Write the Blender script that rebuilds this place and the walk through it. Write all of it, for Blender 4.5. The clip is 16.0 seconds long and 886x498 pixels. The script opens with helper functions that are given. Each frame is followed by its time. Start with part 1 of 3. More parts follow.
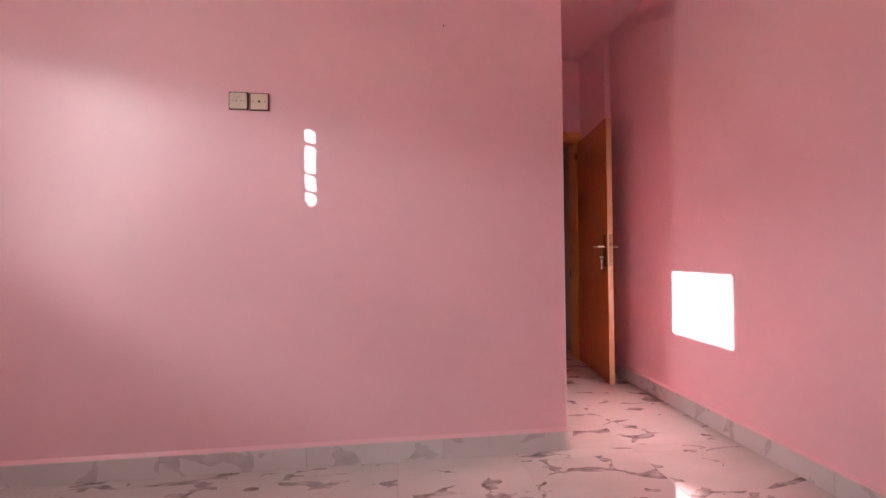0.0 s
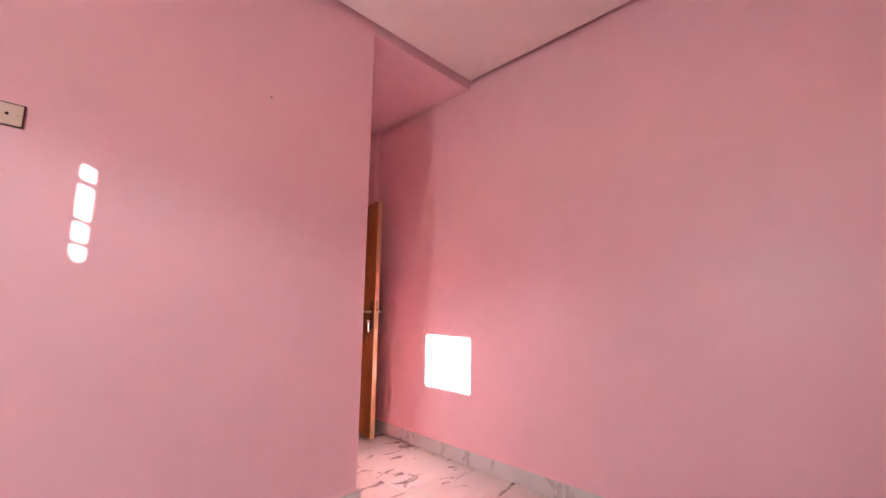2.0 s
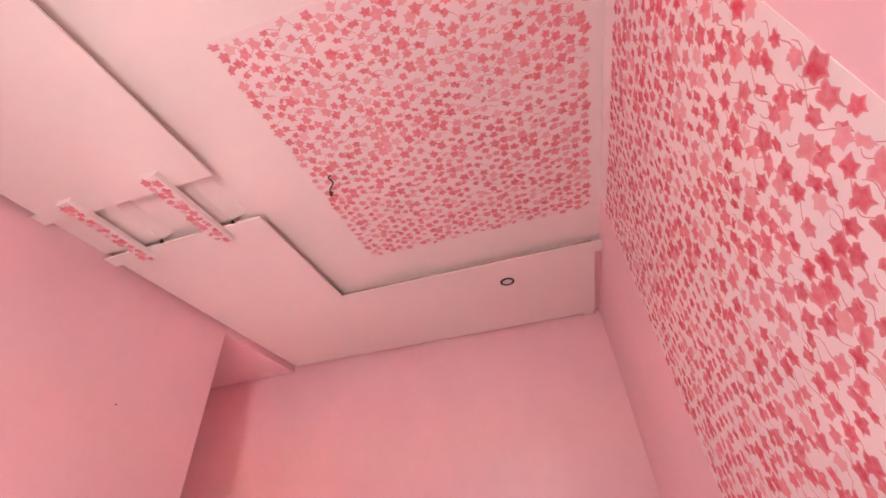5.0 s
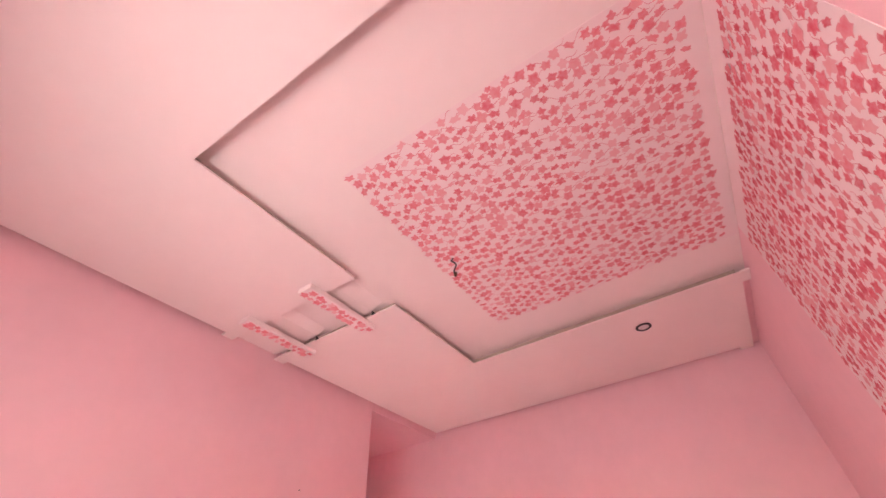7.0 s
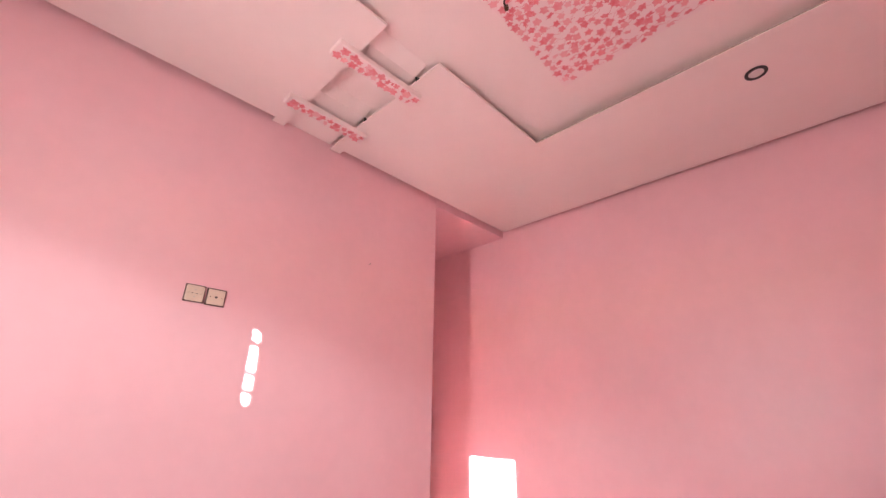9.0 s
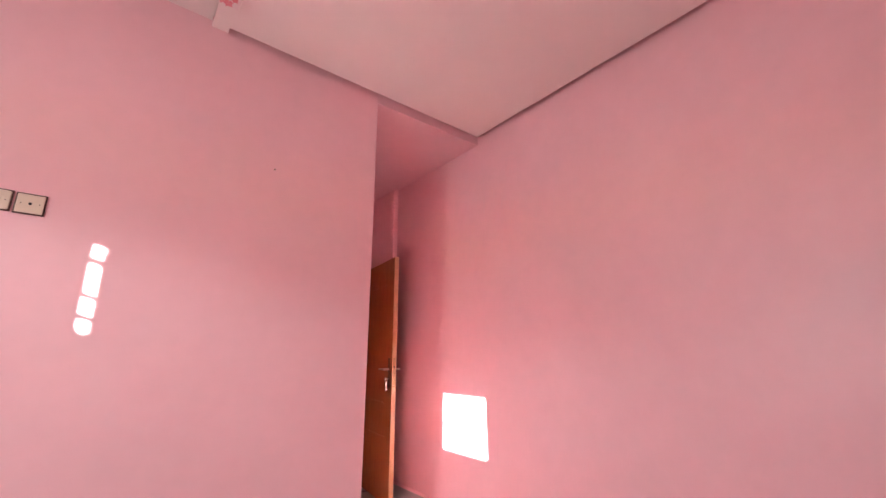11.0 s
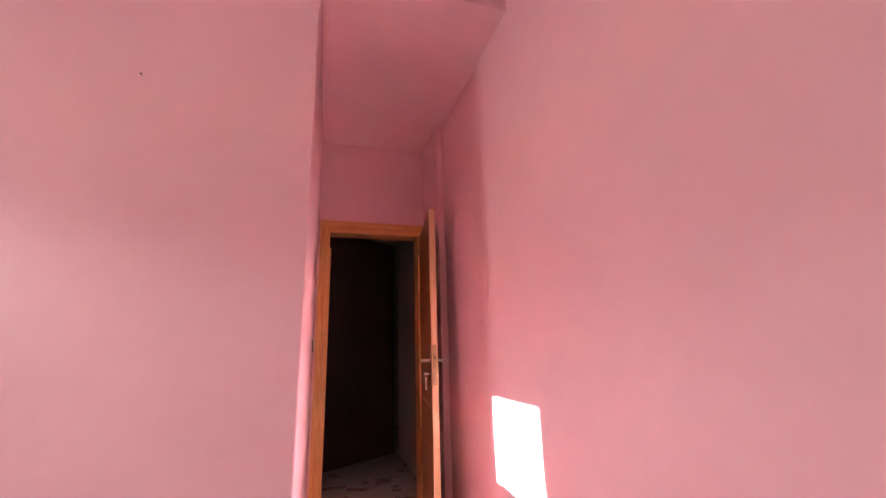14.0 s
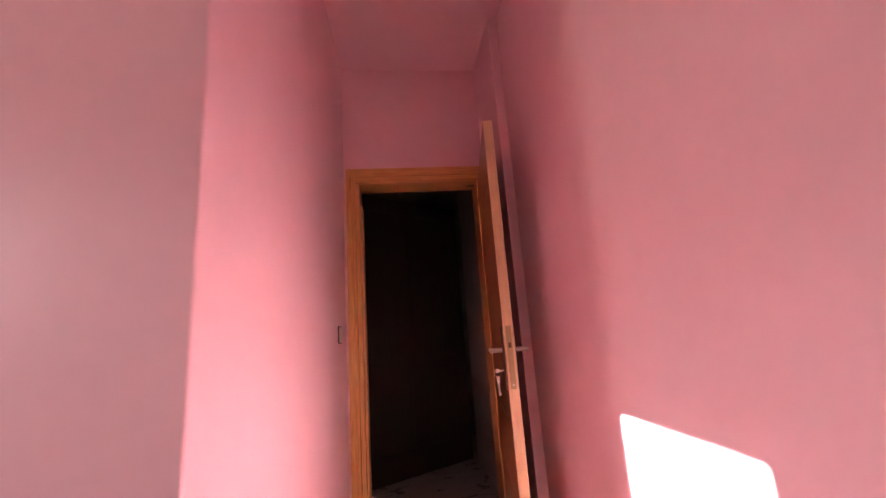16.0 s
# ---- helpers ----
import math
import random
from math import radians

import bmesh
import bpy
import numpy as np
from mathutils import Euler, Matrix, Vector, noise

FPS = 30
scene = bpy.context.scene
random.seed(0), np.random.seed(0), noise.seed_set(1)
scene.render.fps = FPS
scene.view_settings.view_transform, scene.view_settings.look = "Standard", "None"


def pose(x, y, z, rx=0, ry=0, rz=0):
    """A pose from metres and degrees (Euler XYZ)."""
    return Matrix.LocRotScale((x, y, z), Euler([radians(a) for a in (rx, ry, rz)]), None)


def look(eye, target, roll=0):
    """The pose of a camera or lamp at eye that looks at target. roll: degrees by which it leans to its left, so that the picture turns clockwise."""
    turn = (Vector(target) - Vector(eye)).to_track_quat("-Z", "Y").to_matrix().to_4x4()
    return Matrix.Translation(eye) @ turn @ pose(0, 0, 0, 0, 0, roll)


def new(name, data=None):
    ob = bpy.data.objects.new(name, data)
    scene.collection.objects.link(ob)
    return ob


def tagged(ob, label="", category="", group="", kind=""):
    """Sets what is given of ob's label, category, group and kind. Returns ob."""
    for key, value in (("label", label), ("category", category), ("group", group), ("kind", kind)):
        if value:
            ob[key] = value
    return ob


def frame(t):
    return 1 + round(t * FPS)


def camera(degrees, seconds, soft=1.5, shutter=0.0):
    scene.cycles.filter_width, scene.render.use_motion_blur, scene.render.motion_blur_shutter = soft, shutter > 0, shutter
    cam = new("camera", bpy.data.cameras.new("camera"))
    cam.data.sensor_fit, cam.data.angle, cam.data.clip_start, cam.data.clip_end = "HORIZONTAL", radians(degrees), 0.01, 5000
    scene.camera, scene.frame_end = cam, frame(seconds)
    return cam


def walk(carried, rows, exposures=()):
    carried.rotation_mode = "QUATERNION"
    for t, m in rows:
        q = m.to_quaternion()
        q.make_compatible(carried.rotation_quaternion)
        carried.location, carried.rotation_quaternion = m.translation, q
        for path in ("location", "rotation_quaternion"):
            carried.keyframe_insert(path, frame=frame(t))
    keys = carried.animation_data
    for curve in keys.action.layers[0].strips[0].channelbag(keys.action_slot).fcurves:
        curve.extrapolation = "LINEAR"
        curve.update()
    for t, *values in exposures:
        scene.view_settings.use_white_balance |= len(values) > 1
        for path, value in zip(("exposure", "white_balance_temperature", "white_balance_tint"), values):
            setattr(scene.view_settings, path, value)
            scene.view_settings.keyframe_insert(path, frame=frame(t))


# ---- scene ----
cam = camera(95.0, 16.0)
# seconds, eye, target, roll
PATH = [
    (0, (-0.264, -0.016, 1.012), (-0.038, 1.971, 1.037), -0.6),
    (0.5, (-0.333, 0.056, 1.027), (0.161, 1.991, 1.125), -0.8),
    (1, (-0.461, 0.062, 1.04), (0.319, 1.895, 1.221), 2.2),
    (1.5, (-0.628, 0.046, 1.066), (0.529, 1.664, 1.269), 1.1),
    (2, (-0.777, -0.018, 1.103), (0.625, 1.38, 1.387), 0.8),
    (2.5, (-0.989, -0.08, 1.132), (0.619, 1.055, 1.487), 0.2),
    (3, (-1.119, -0.204, 1.024), (0.643, 0.557, 1.585), -2.0),
    (3.5, (-1.35, -0.188, 1.134), (0.463, 0.413, 1.728), -3.0),
    (4, (-1.538, -0.274, 1.223), (0.232, 0.243, 1.998), -4.4),
    (4.2, (-1.599, -0.243, 1.285), (0.169, 0.216, 2.099), -2.8),
    (4.5, (-1.654, -0.344, 1.319), (0.019, 0.084, 2.329), -3.7),
    (4.7, (-1.683, -0.362, 1.35), (-0.069, 0.016, 2.47), -4.5),
    (6.8, (-1.942, -0.31, 1.498), (-0.677, 0.331, 2.908), -3.8),
    (7, (-1.93, -0.303, 1.494), (-0.677, 0.452, 2.859), -3.5),
    (7.5, (-1.878, -0.279, 1.442), (-0.66, 0.76, 2.641), -1.2),
    (8, (-1.808, -0.238, 1.357), (-0.587, 1.017, 2.324), -1.6),
    (8.5, (-1.714, -0.199, 1.29), (-0.482, 1.135, 2.127), -0.2),
    (9, (-1.514, -0.168, 1.238), (-0.192, 1.135, 1.983), 0.8),
    (9.5, (-1.337, -0.161, 1.222), (0.104, 1.037, 1.922), -2.2),
    (10, (-1.075, -0.209, 1.201), (0.292, 1.099, 1.849), -1.7),
    (10.2, (-0.989, -0.221, 1.197), (0.339, 1.147, 1.801), -1.2),
    (12.3, (0.022, -0.063, 1.096), (1.064, 1.589, 1.531), -1.1),
    (12.5, (0.072, -0.05, 1.088), (1.067, 1.632, 1.513), -1.5),
    (13, (0.287, 0.073, 1.104), (1.14, 1.822, 1.563), -0.2),
    (13.5, (0.47, 0.237, 1.127), (1.264, 2.014, 1.59), -1.0),
    (14, (0.665, 0.407, 1.123), (1.227, 2.265, 1.601), -1.6),
    (14.5, (0.793, 0.564, 1.128), (1.128, 2.487, 1.564), -0.1),
    (15, (0.864, 0.792, 1.11), (1.104, 2.728, 1.547), -0.1),
    (15.5, (0.895, 1.031, 1.113), (1.162, 2.978, 1.486), -1.7),
    (16, (0.938, 1.302, 1.128), (1.149, 3.246, 1.545), -4.0),
]
walk(cam, [(t, look(eye, target, roll)) for t, eye, target, roll in PATH],
     exposures=[(0, 4.14, 6550, 11), (1.5, 4.40, 6500, 10), (3.3, 4.68, 6700, 15), (4.5, 4.85, 6850, 18), (7, 4.80, 7050, 25), (8, 4.80, 6850, 18),
                (9, 4.80, 6700, 14), (10.1, 4.62, 6650, 13), (12.5, 4.66, 6500, 10), (14.5, 4.53, 6500, 10), (16, 4.36, 6520, 10)])

# ---- world, sun, added daylight lamps ----
SUN_DIR = Vector((1.0, 0.50, -0.336)).normalized()
world = bpy.data.worlds.new("sky")
scene.world = world
world.use_nodes = True
wn = world.node_tree.nodes
sky = wn.new("ShaderNodeTexSky")
sky.sky_type = 'NISHITA'
sky.sun_disc = False
sky.dust_density = 0.3
sky.sun_elevation = math.asin(-SUN_DIR.z)
sky.sun_rotation = math.atan2(-SUN_DIR.x, -SUN_DIR.y)
wn["Background"].inputs["Strength"].default_value = 0.05
world.node_tree.links.new(sky.outputs[0], wn["Background"].inputs["Color"])

sun_data = bpy.data.lights.new("sun", 'SUN')
sun_data.energy, sun_data.angle, sun_data.color = 4.3, radians(0.3), (1.0, 0.975, 0.95)
sun = new("sun", sun_data)
sun.matrix_world = look((-12, -6, 5), Vector((-12, -6, 5)) + SUN_DIR)


def fill_lamp(name, eye, way, wide, high, watts, spread):
    """Stand-in for daylight: an added area lamp before the shutter or outside the opening."""
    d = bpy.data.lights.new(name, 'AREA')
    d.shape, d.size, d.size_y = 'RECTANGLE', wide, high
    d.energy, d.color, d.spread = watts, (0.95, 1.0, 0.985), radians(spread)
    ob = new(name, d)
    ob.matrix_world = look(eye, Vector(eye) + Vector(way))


# added on the room side of the lowered shutter, to fill the room
fill_lamp("window_fill", (-2.64, 0.58, 1.48), (1, 0, -0.05), 0.40, 0.90, 0.76, 170)
# sky stand-in, low and thin so the lintel throws a slanted light edge
fill_lamp("sky_fill", (-3.40, -0.58, 2.537), (1.0, 0.5, -0.40), 1.04, 0.05, 4.9, 180)


# ---- materials ----
def shader(name, colour, rough=0.5, metal=0.0):
    m = bpy.data.materials.new(name)
    m.use_nodes = True
    b = m.node_tree.nodes["Principled BSDF"]
    b.inputs["Base Color"].default_value = (*colour, 1)
    b.inputs["Roughness"].default_value = rough
    b.inputs["Metallic"].default_value = metal
    return m, m.node_tree.nodes, m.node_tree.links, b


def coords(nodes, links, scale=(1, 1, 1), world_space=True):
    mp = nodes.new("ShaderNodeMapping")
    mp.inputs["Scale"].default_value = scale
    if world_space:
        g = nodes.new("ShaderNodeNewGeometry")
        links.new(g.outputs["Position"], mp.inputs[0])
    else:
        g = nodes.new("ShaderNodeTexCoord")
        links.new(g.outputs["Object"], mp.inputs[0])
    return mp.outputs[0]


def noise_tex(nodes, links, vec, scale, detail=3.0, rough=0.5, distort=0.0):
    n = nodes.new("ShaderNodeTexNoise")
    n.inputs["Scale"].default_value, n.inputs["Detail"].default_value = scale, detail
    n.inputs["Roughness"].default_value, n.inputs["Distortion"].default_value = rough, distort
    links.new(vec, n.inputs["Vector"])
    return n.outputs["Fac"]


def ramp(nodes, links, fac, stops):
    r = nodes.new("ShaderNodeValToRGB")
    e = r.color_ramp.elements
    e[0].position, e[0].color = stops[0][0], (*stops[0][1], 1)
    e[1].position, e[1].color = stops[-1][0], (*stops[-1][1], 1)
    for p, c in stops[1:-1]:
        s = e.new(p)
        s.color = (*c, 1)
    links.new(fac, r.inputs[0])
    return r.outputs[0]


def mixed(nodes, links, fac, a, b, mode='MIX'):
    m = nodes.new("ShaderNodeMix")
    m.data_type, m.blend_type = 'RGBA', mode
    for socket, value in ((m.inputs[0], fac), (m.inputs[6], a), (m.inputs[7], b)):
        if isinstance(value, (float, int)):
            socket.default_value = value
        elif isinstance(value, tuple):
            socket.default_value = (*value, 1)
        else:
            links.new(value, socket)
    return m.outputs[2]


def maths(nodes, links, op, a, b=0.0):
    m = nodes.new("ShaderNodeMath")
    m.operation = op
    for socket, value in zip(m.inputs, (a, b)):
        if isinstance(value, (float, int)):
            socket.default_value = value
        else:
            links.new(value, socket)
    return m.outputs[0]


def bumped(nodes, links, b, height, strength=0.2, distance=0.002):
    n = nodes.new("ShaderNodeBump")
    n.inputs["Strength"].default_value, n.inputs["Distance"].default_value = strength, distance
    links.new(height, n.inputs["Height"])
    links.new(n.outputs[0], b.inputs["Normal"])


def paint(name, colour, rough, vary=0.05, relief=0.15):
    """Rolled wall paint: faint patches, a fine roller grain."""
    m, n, l, b = shader(name, colour, rough)
    p = coords(n, l)
    big = noise_tex(n, l, p, 1.6, 4)
    small = noise_tex(n, l, p, 14, 3)
    lo = tuple(c * (1 - vary) for c in colour)
    hi = tuple(min(1, c * (1 + vary)) for c in colour)
    c1 = ramp(n, l, big, [(0.3, lo), (0.7, hi)])
    c2 = mixed(n, l, 0.25, c1, ramp(n, l, small, [(0.3, lo), (0.7, hi)]))
    l.new(c2, b.inputs["Base Color"])
    fine = noise_tex(n, l, p, 260, 2)
    wavy = noise_tex(n, l, p, 5, 2)
    h = maths(n, l, 'ADD', maths(n, l, 'MULTIPLY', fine, 0.35), wavy)
    bumped(n, l, b, h, relief, 0.003)
    l.new(ramp(n, l, big, [(0.2, (rough - 0.05,) * 3), (0.8, (rough + 0.08,) * 3)]), b.inputs["Roughness"])
    return m


PINK = paint("pink_paint", (0.955, 0.59, 0.63), 0.37)
WHITE = paint("ceiling_paint", (0.965, 0.82, 0.79), 0.7, 0.02, 0.08)
HALL = paint("grey_plaster", (0.60, 0.55, 0.51), 0.8, 0.12, 0.3)
# taken for bare plaster by its hue; the brown also darkens the panel slots
RAW = paint("raw_plaster", (0.50, 0.40, 0.33), 0.85, 0.08, 0.2)
# near-black colour that stands in for shade at a slot's end
DARK, *_ = shader("shade_black", (0.015, 0.012, 0.011), 0.8)


def marble(name, tint, rough, depth=0.9, dark=(0.16, 0.12, 0.11)):
    """Polished pale tile with brown-grey broken veins; each piece is cut from another part of the stone."""
    m, n, l, b = shader(name, tint, rough)
    oi = n.new("ShaderNodeObjectInfo")
    g = n.new("ShaderNodeNewGeometry")
    off = n.new("ShaderNodeVectorMath")
    off.operation = 'MULTIPLY_ADD'
    l.new(oi.outputs["Random"], off.inputs[0])
    off.inputs[1].default_value = (17.0, 9.0, 5.0)
    l.new(g.outputs["Position"], off.inputs[2])
    mp = n.new("ShaderNodeMapping")
    mp.inputs["Rotation"].default_value = (0, 0, radians(118))
    mp.inputs["Scale"].default_value = (1.0, 2.1, 1.4)
    l.new(off.outputs[0], mp.inputs[0])
    p = mp.outputs[0]
    warp = n.new("ShaderNodeTexNoise")
    warp.inputs["Scale"].default_value, warp.inputs["Detail"].default_value = 3.5, 5
    l.new(p, warp.inputs["Vector"])
    wv = mixed(n, l, 0.22, p, warp.outputs["Color"])
    vo = n.new("ShaderNodeTexVoronoi")
    vo.feature, vo.inputs["Scale"].default_value = 'DISTANCE_TO_EDGE', 3.6
    l.new(wv, vo.inputs["Vector"])
    gate = noise_tex(n, l, p, 3.4, 3)
    width = maths(n, l, 'MULTIPLY', ramp(n, l, gate, [(0.50, (0, 0, 0)), (0.68, (1, 1, 1))]), 0.16)
    vein = maths(n, l, 'LESS_THAN', vo.outputs["Distance"], width)
    soft = ramp(n, l, noise_tex(n, l, p, 16, 4), [(0.3, (0.15,) * 3), (0.7, (depth,) * 3)])
    fac = maths(n, l, 'MULTIPLY', vein, soft)
    cloud = ramp(n, l, noise_tex(n, l, p, 1.8, 5, 0.6), [(0.35, tuple(c * 0.88 for c in tint)), (0.7, tint)])
    l.new(mixed(n, l, fac, cloud, dark), b.inputs["Base Color"])
    bumped(n, l, b, noise_tex(n, l, p, 2.5, 2), 0.03, 0.002)
    return m


MARBLE = marble("marble_tile", (0.74, 0.69, 0.645), 0.12)
SKIRT = marble("marble_skirting", (0.76, 0.72, 0.69), 0.22, 0.5, (0.36, 0.31, 0.29))
GROUT, *_ = shader("grout", (0.45, 0.42, 0.39), 0.9)


def timber(name, a, c, rough, along, knots=True):
    """Varnished pine: streaks along one axis, a few dark knots."""
    m, n, l, b = shader(name, a, rough)
    s = [9.0, 9.0, 9.0]
    s[along] = 0.6
    p = coords(n, l, tuple(s))
    streak = noise_tex(n, l, p, 3.0, 5, 0.6, 0.6)
    fine = noise_tex(n, l, p, 16.0, 3)
    base = ramp(n, l, streak, [(0.3, a), (0.5, c), (0.68, a)])
    out = mixed(n, l, 0.3, base, ramp(n, l, fine, [(0.35, tuple(v * 0.6 for v in a)), (0.65, c)]))
    if knots:
        s2 = [9.0, 9.0, 9.0]
        s2[along] = 4.0
        vo = n.new("ShaderNodeTexVoronoi")
        vo.inputs["Scale"].default_value = 0.8
        l.new(coords(n, l, tuple(s2)), vo.inputs["Vector"])
        spot = ramp(n, l, vo.outputs["Distance"], [(0.10, (1, 1, 1)), (0.17, (0, 0, 0))])
        out = mixed(n, l, maths(n, l, 'MULTIPLY', spot, 0.85), out, tuple(v * 0.18 for v in a))
    l.new(out, b.inputs["Base Color"])
    bumped(n, l, b, fine, 0.15, 0.001)
    return m


PINE = timber("varnished_pine", (0.70, 0.275, 0.075), (0.86, 0.43, 0.145), 0.32, 2)
PINE_H = timber("varnished_pine_across", (0.70, 0.275, 0.075), (0.86, 0.43, 0.145), 0.32, 0)
LEAFWOOD = timber("stained_door_face", (0.38, 0.115, 0.035), (0.48, 0.17, 0.055), 0.34, 2, False)
EDGE = timber("door_edge_wood", (0.68, 0.42, 0.22), (0.76, 0.50, 0.28), 0.45, 2, False)
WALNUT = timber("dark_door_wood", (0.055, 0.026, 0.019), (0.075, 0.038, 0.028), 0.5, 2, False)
BRONZE, *_ = shader("bronze_metal", (0.16, 0.10, 0.06), 0.35, 1.0)
BRASS, *_ = shader("aged_brass", (0.42, 0.30, 0.16), 0.4, 1.0)
STEEL, *_ = shader("satin_steel", (0.62, 0.58, 0.52), 0.28, 1.0)
PLASTIC, *_ = shader("ivory_plastic", (0.78, 0.65, 0.52), 0.35)
TRIM, *_ = shader("brown_plastic", (0.10, 0.045, 0.035), 0.4)
BLACK, *_ = shader("black_plastic", (0.02, 0.016, 0.016), 0.45)
ALU, *_ = shader("white_aluminium", (0.72, 0.72, 0.70), 0.4)
PAPER = paint("white_wallpaper", (0.96, 0.785, 0.78), 0.6, 0.02, 0.05)
LENS, *_ = shader("frosted_lens", (0.75, 0.68, 0.66), 0.4)


def leaf_ink(name, tones):
    """Watercolour red of the printed leaves: each leaf its own strength, blotchy within, thinner at the rim."""
    m, n, l, b = shader(name, (0.6, 0.1, 0.13), 0.6)
    g = n.new("ShaderNodeNewGeometry")
    tone = ramp(n, l, g.outputs["Random Per Island"], tones)
    p = coords(n, l)
    blot = ramp(n, l, noise_tex(n, l, p, 55, 3), [(0.35, (0, 0, 0)), (0.8, (0.5,) * 3)])
    inner = n.new("ShaderNodeAttribute")
    inner.attribute_name = "ink"
    rim = ramp(n, l, inner.outputs["Fac"], [(0.0, (0.55,) * 3), (0.42, (0, 0, 0))])
    l.new(mixed(n, l, maths(n, l, 'MAXIMUM', blot, rim), tone, (0.90, 0.57, 0.60)), b.inputs["Base Color"])
    return m


INK = leaf_ink("leaf_print", [(0.0, (0.80, 0.155, 0.19)), (0.5, (0.85, 0.235, 0.27)), (0.8, (0.88, 0.36, 0.39)), (1.0, (0.92, 0.54, 0.56))])
# same print as INK, its colour deepened for the wall's dimmer light
DIM_INK = leaf_ink("dimmed_leaf_print", [(0.0, (0.70, 0.045, 0.09)), (0.55, (0.79, 0.10, 0.145)), (0.82, (0.85, 0.25, 0.29)), (1.0, (0.90, 0.46, 0.48))])
VINE, *_ = shader("vine_print", (0.80, 0.34, 0.38), 0.6)


# ---- mesh helpers ----
def block(bm, x0, x1, y0, y1, z0, z1, bevel=0.0):
    c = bmesh.ops.create_cube(bm, size=1.0)
    for v in c["verts"]:
        v.co = Vector(((x0 + x1) / 2 + v.co.x * (x1 - x0), (y0 + y1) / 2 + v.co.y * (y1 - y0), (z0 + z1) / 2 + v.co.z * (z1 - z0)))
    if bevel:
        edges = list({e for v in c["verts"] for e in v.link_edges})
        bmesh.ops.bevel(bm, geom=edges, offset=bevel, segments=2, profile=0.5, affect='EDGES')
    return bm


def rod(bm, a, b, r, r2=None, seg=14):
    a, b = Vector(a), Vector(b)
    c = bmesh.ops.create_cone(bm, cap_ends=True, segments=seg, radius1=r, radius2=r if r2 is None else r2, depth=(b - a).length)
    m = Matrix.Translation((a + b) / 2) @ (b - a).to_track_quat('Z', 'Y').to_matrix().to_4x4()
    bmesh.ops.transform(bm, matrix=m, verts=c["verts"])
    return bm


def mesh_of(name, bm, material):
    me = bpy.data.meshes.new(name)
    bm.to_mesh(me)
    bm.free()
    me.materials.append(material)
    return me


def part(name, bm, material, parent, label=""):
    ob = new(name, mesh_of(name, bm, material))
    ob.parent = parent
    return tagged(ob, label)


def thing(name, label, category, group="", kind="", at=(0, 0, 0)):
    e = new(name)
    e.empty_display_size = 0.05
    e.location = at
    return tagged(e, label, category, group, kind)


def setting(name, boxes, material, label="", bevel=0.0):
    bm = bmesh.new()
    for b in boxes:
        block(bm, *b, bevel=bevel)
    return tagged(new(name, mesh_of(name, bm, material)), label, name.split("_")[0], kind="structure")


# ---- plan ----
AY, BX, CY, DX = 2.0, 1.53, -0.83, -2.67      # wall faces
KX, EY = 0.60, 3.66                            # corridor side, door wall
TOP, SLAB, SOFFIT = 2.945, 2.88, 2.84          # ceiling, dropped panels, corridor ceiling
WY0, WY1, WZ0, WZ1 = -0.22, 1.12, 1.00, 2.352  # window opening


def prism(name, outline, z0, z1, material, label):
    """An upright wall from its outline on the floor, walked anticlockwise, with slightly rounded corners."""
    bm = bmesh.new()
    f = bm.faces.new([bm.verts.new((x, y, z0)) for x, y in outline])
    up = bmesh.ops.extrude_face_region(bm, geom=[f])
    bmesh.ops.translate(bm, verts=[v for v in up["geom"] if isinstance(v, bmesh.types.BMVert)], vec=(0, 0, z1 - z0))
    bmesh.ops.recalc_face_normals(bm, faces=bm.faces)
    bmesh.ops.bevel(bm, geom=[e for e in bm.edges if abs(e.verts[0].co.z - e.verts[1].co.z) > 0.1], offset=0.006, segments=3, profile=0.5, affect='EDGES')
    for q in bm.faces:
        q.smooth = False
    return tagged(new(name, mesh_of(name, bm, material)), label, name.split("_")[0], kind="structure")


prism("wall_north", [(DX - 0.2, AY), (KX, AY), (KX + 0.018, EY), (KX - 0.2, EY), (KX - 0.2, AY + 0.2), (DX - 0.2, AY + 0.2)], 0, 3.1, PINK,
      "satin pink painted wall turning into the corridor")
setting("wall_east", [(BX, BX + 0.2, CY - 0.2, EY, 0, 3.1)], PINK, "satin pink painted wall with sunlight on it")
setting("pilaster_wall", [(BX - 0.05, BX, 3.20, EY, 0, SOFFIT)], PINK, "shallow pink pilaster behind the door", 0.003)
setting("wall_south", [(DX - 0.2, BX, CY - 0.2, CY, 0, 3.1)], PINK, "pink painted wall with a papered panel")
setting("wall_west", [(DX - 0.2, DX, CY, WY0, 0, 3.1), (DX - 0.2, DX, WY1, AY, 0, 3.1),
                      (DX - 0.2, DX, WY0, WY1, 0, WZ0), (DX - 0.2, DX, WY0, WY1, WZ1, 3.1)], PINK, "pink painted wall with a window")
OX0, OX1, OZ = 0.687, 1.452, 2.078                # door opening
setting("wall_door", [(KX - 0.2, OX0 - 0.01, EY, EY + 0.16, 0, 3.1), (OX1 + 0.01, BX + 0.2, EY, EY + 0.16, 0, 3.1),
                      (OX0 - 0.01, OX1 + 0.01, EY, EY + 0.16, OZ + 0.01, 3.1)], PINK, "pink painted wall above the door")
setting("ceiling", [(DX, BX, CY, AY, TOP, TOP + 0.1)], WHITE, "white plaster ceiling")
setting("ceiling_corridor", [(KX, BX, AY, EY, SOFFIT, SOFFIT + 0.2)], PINK, "pink painted corridor ceiling")
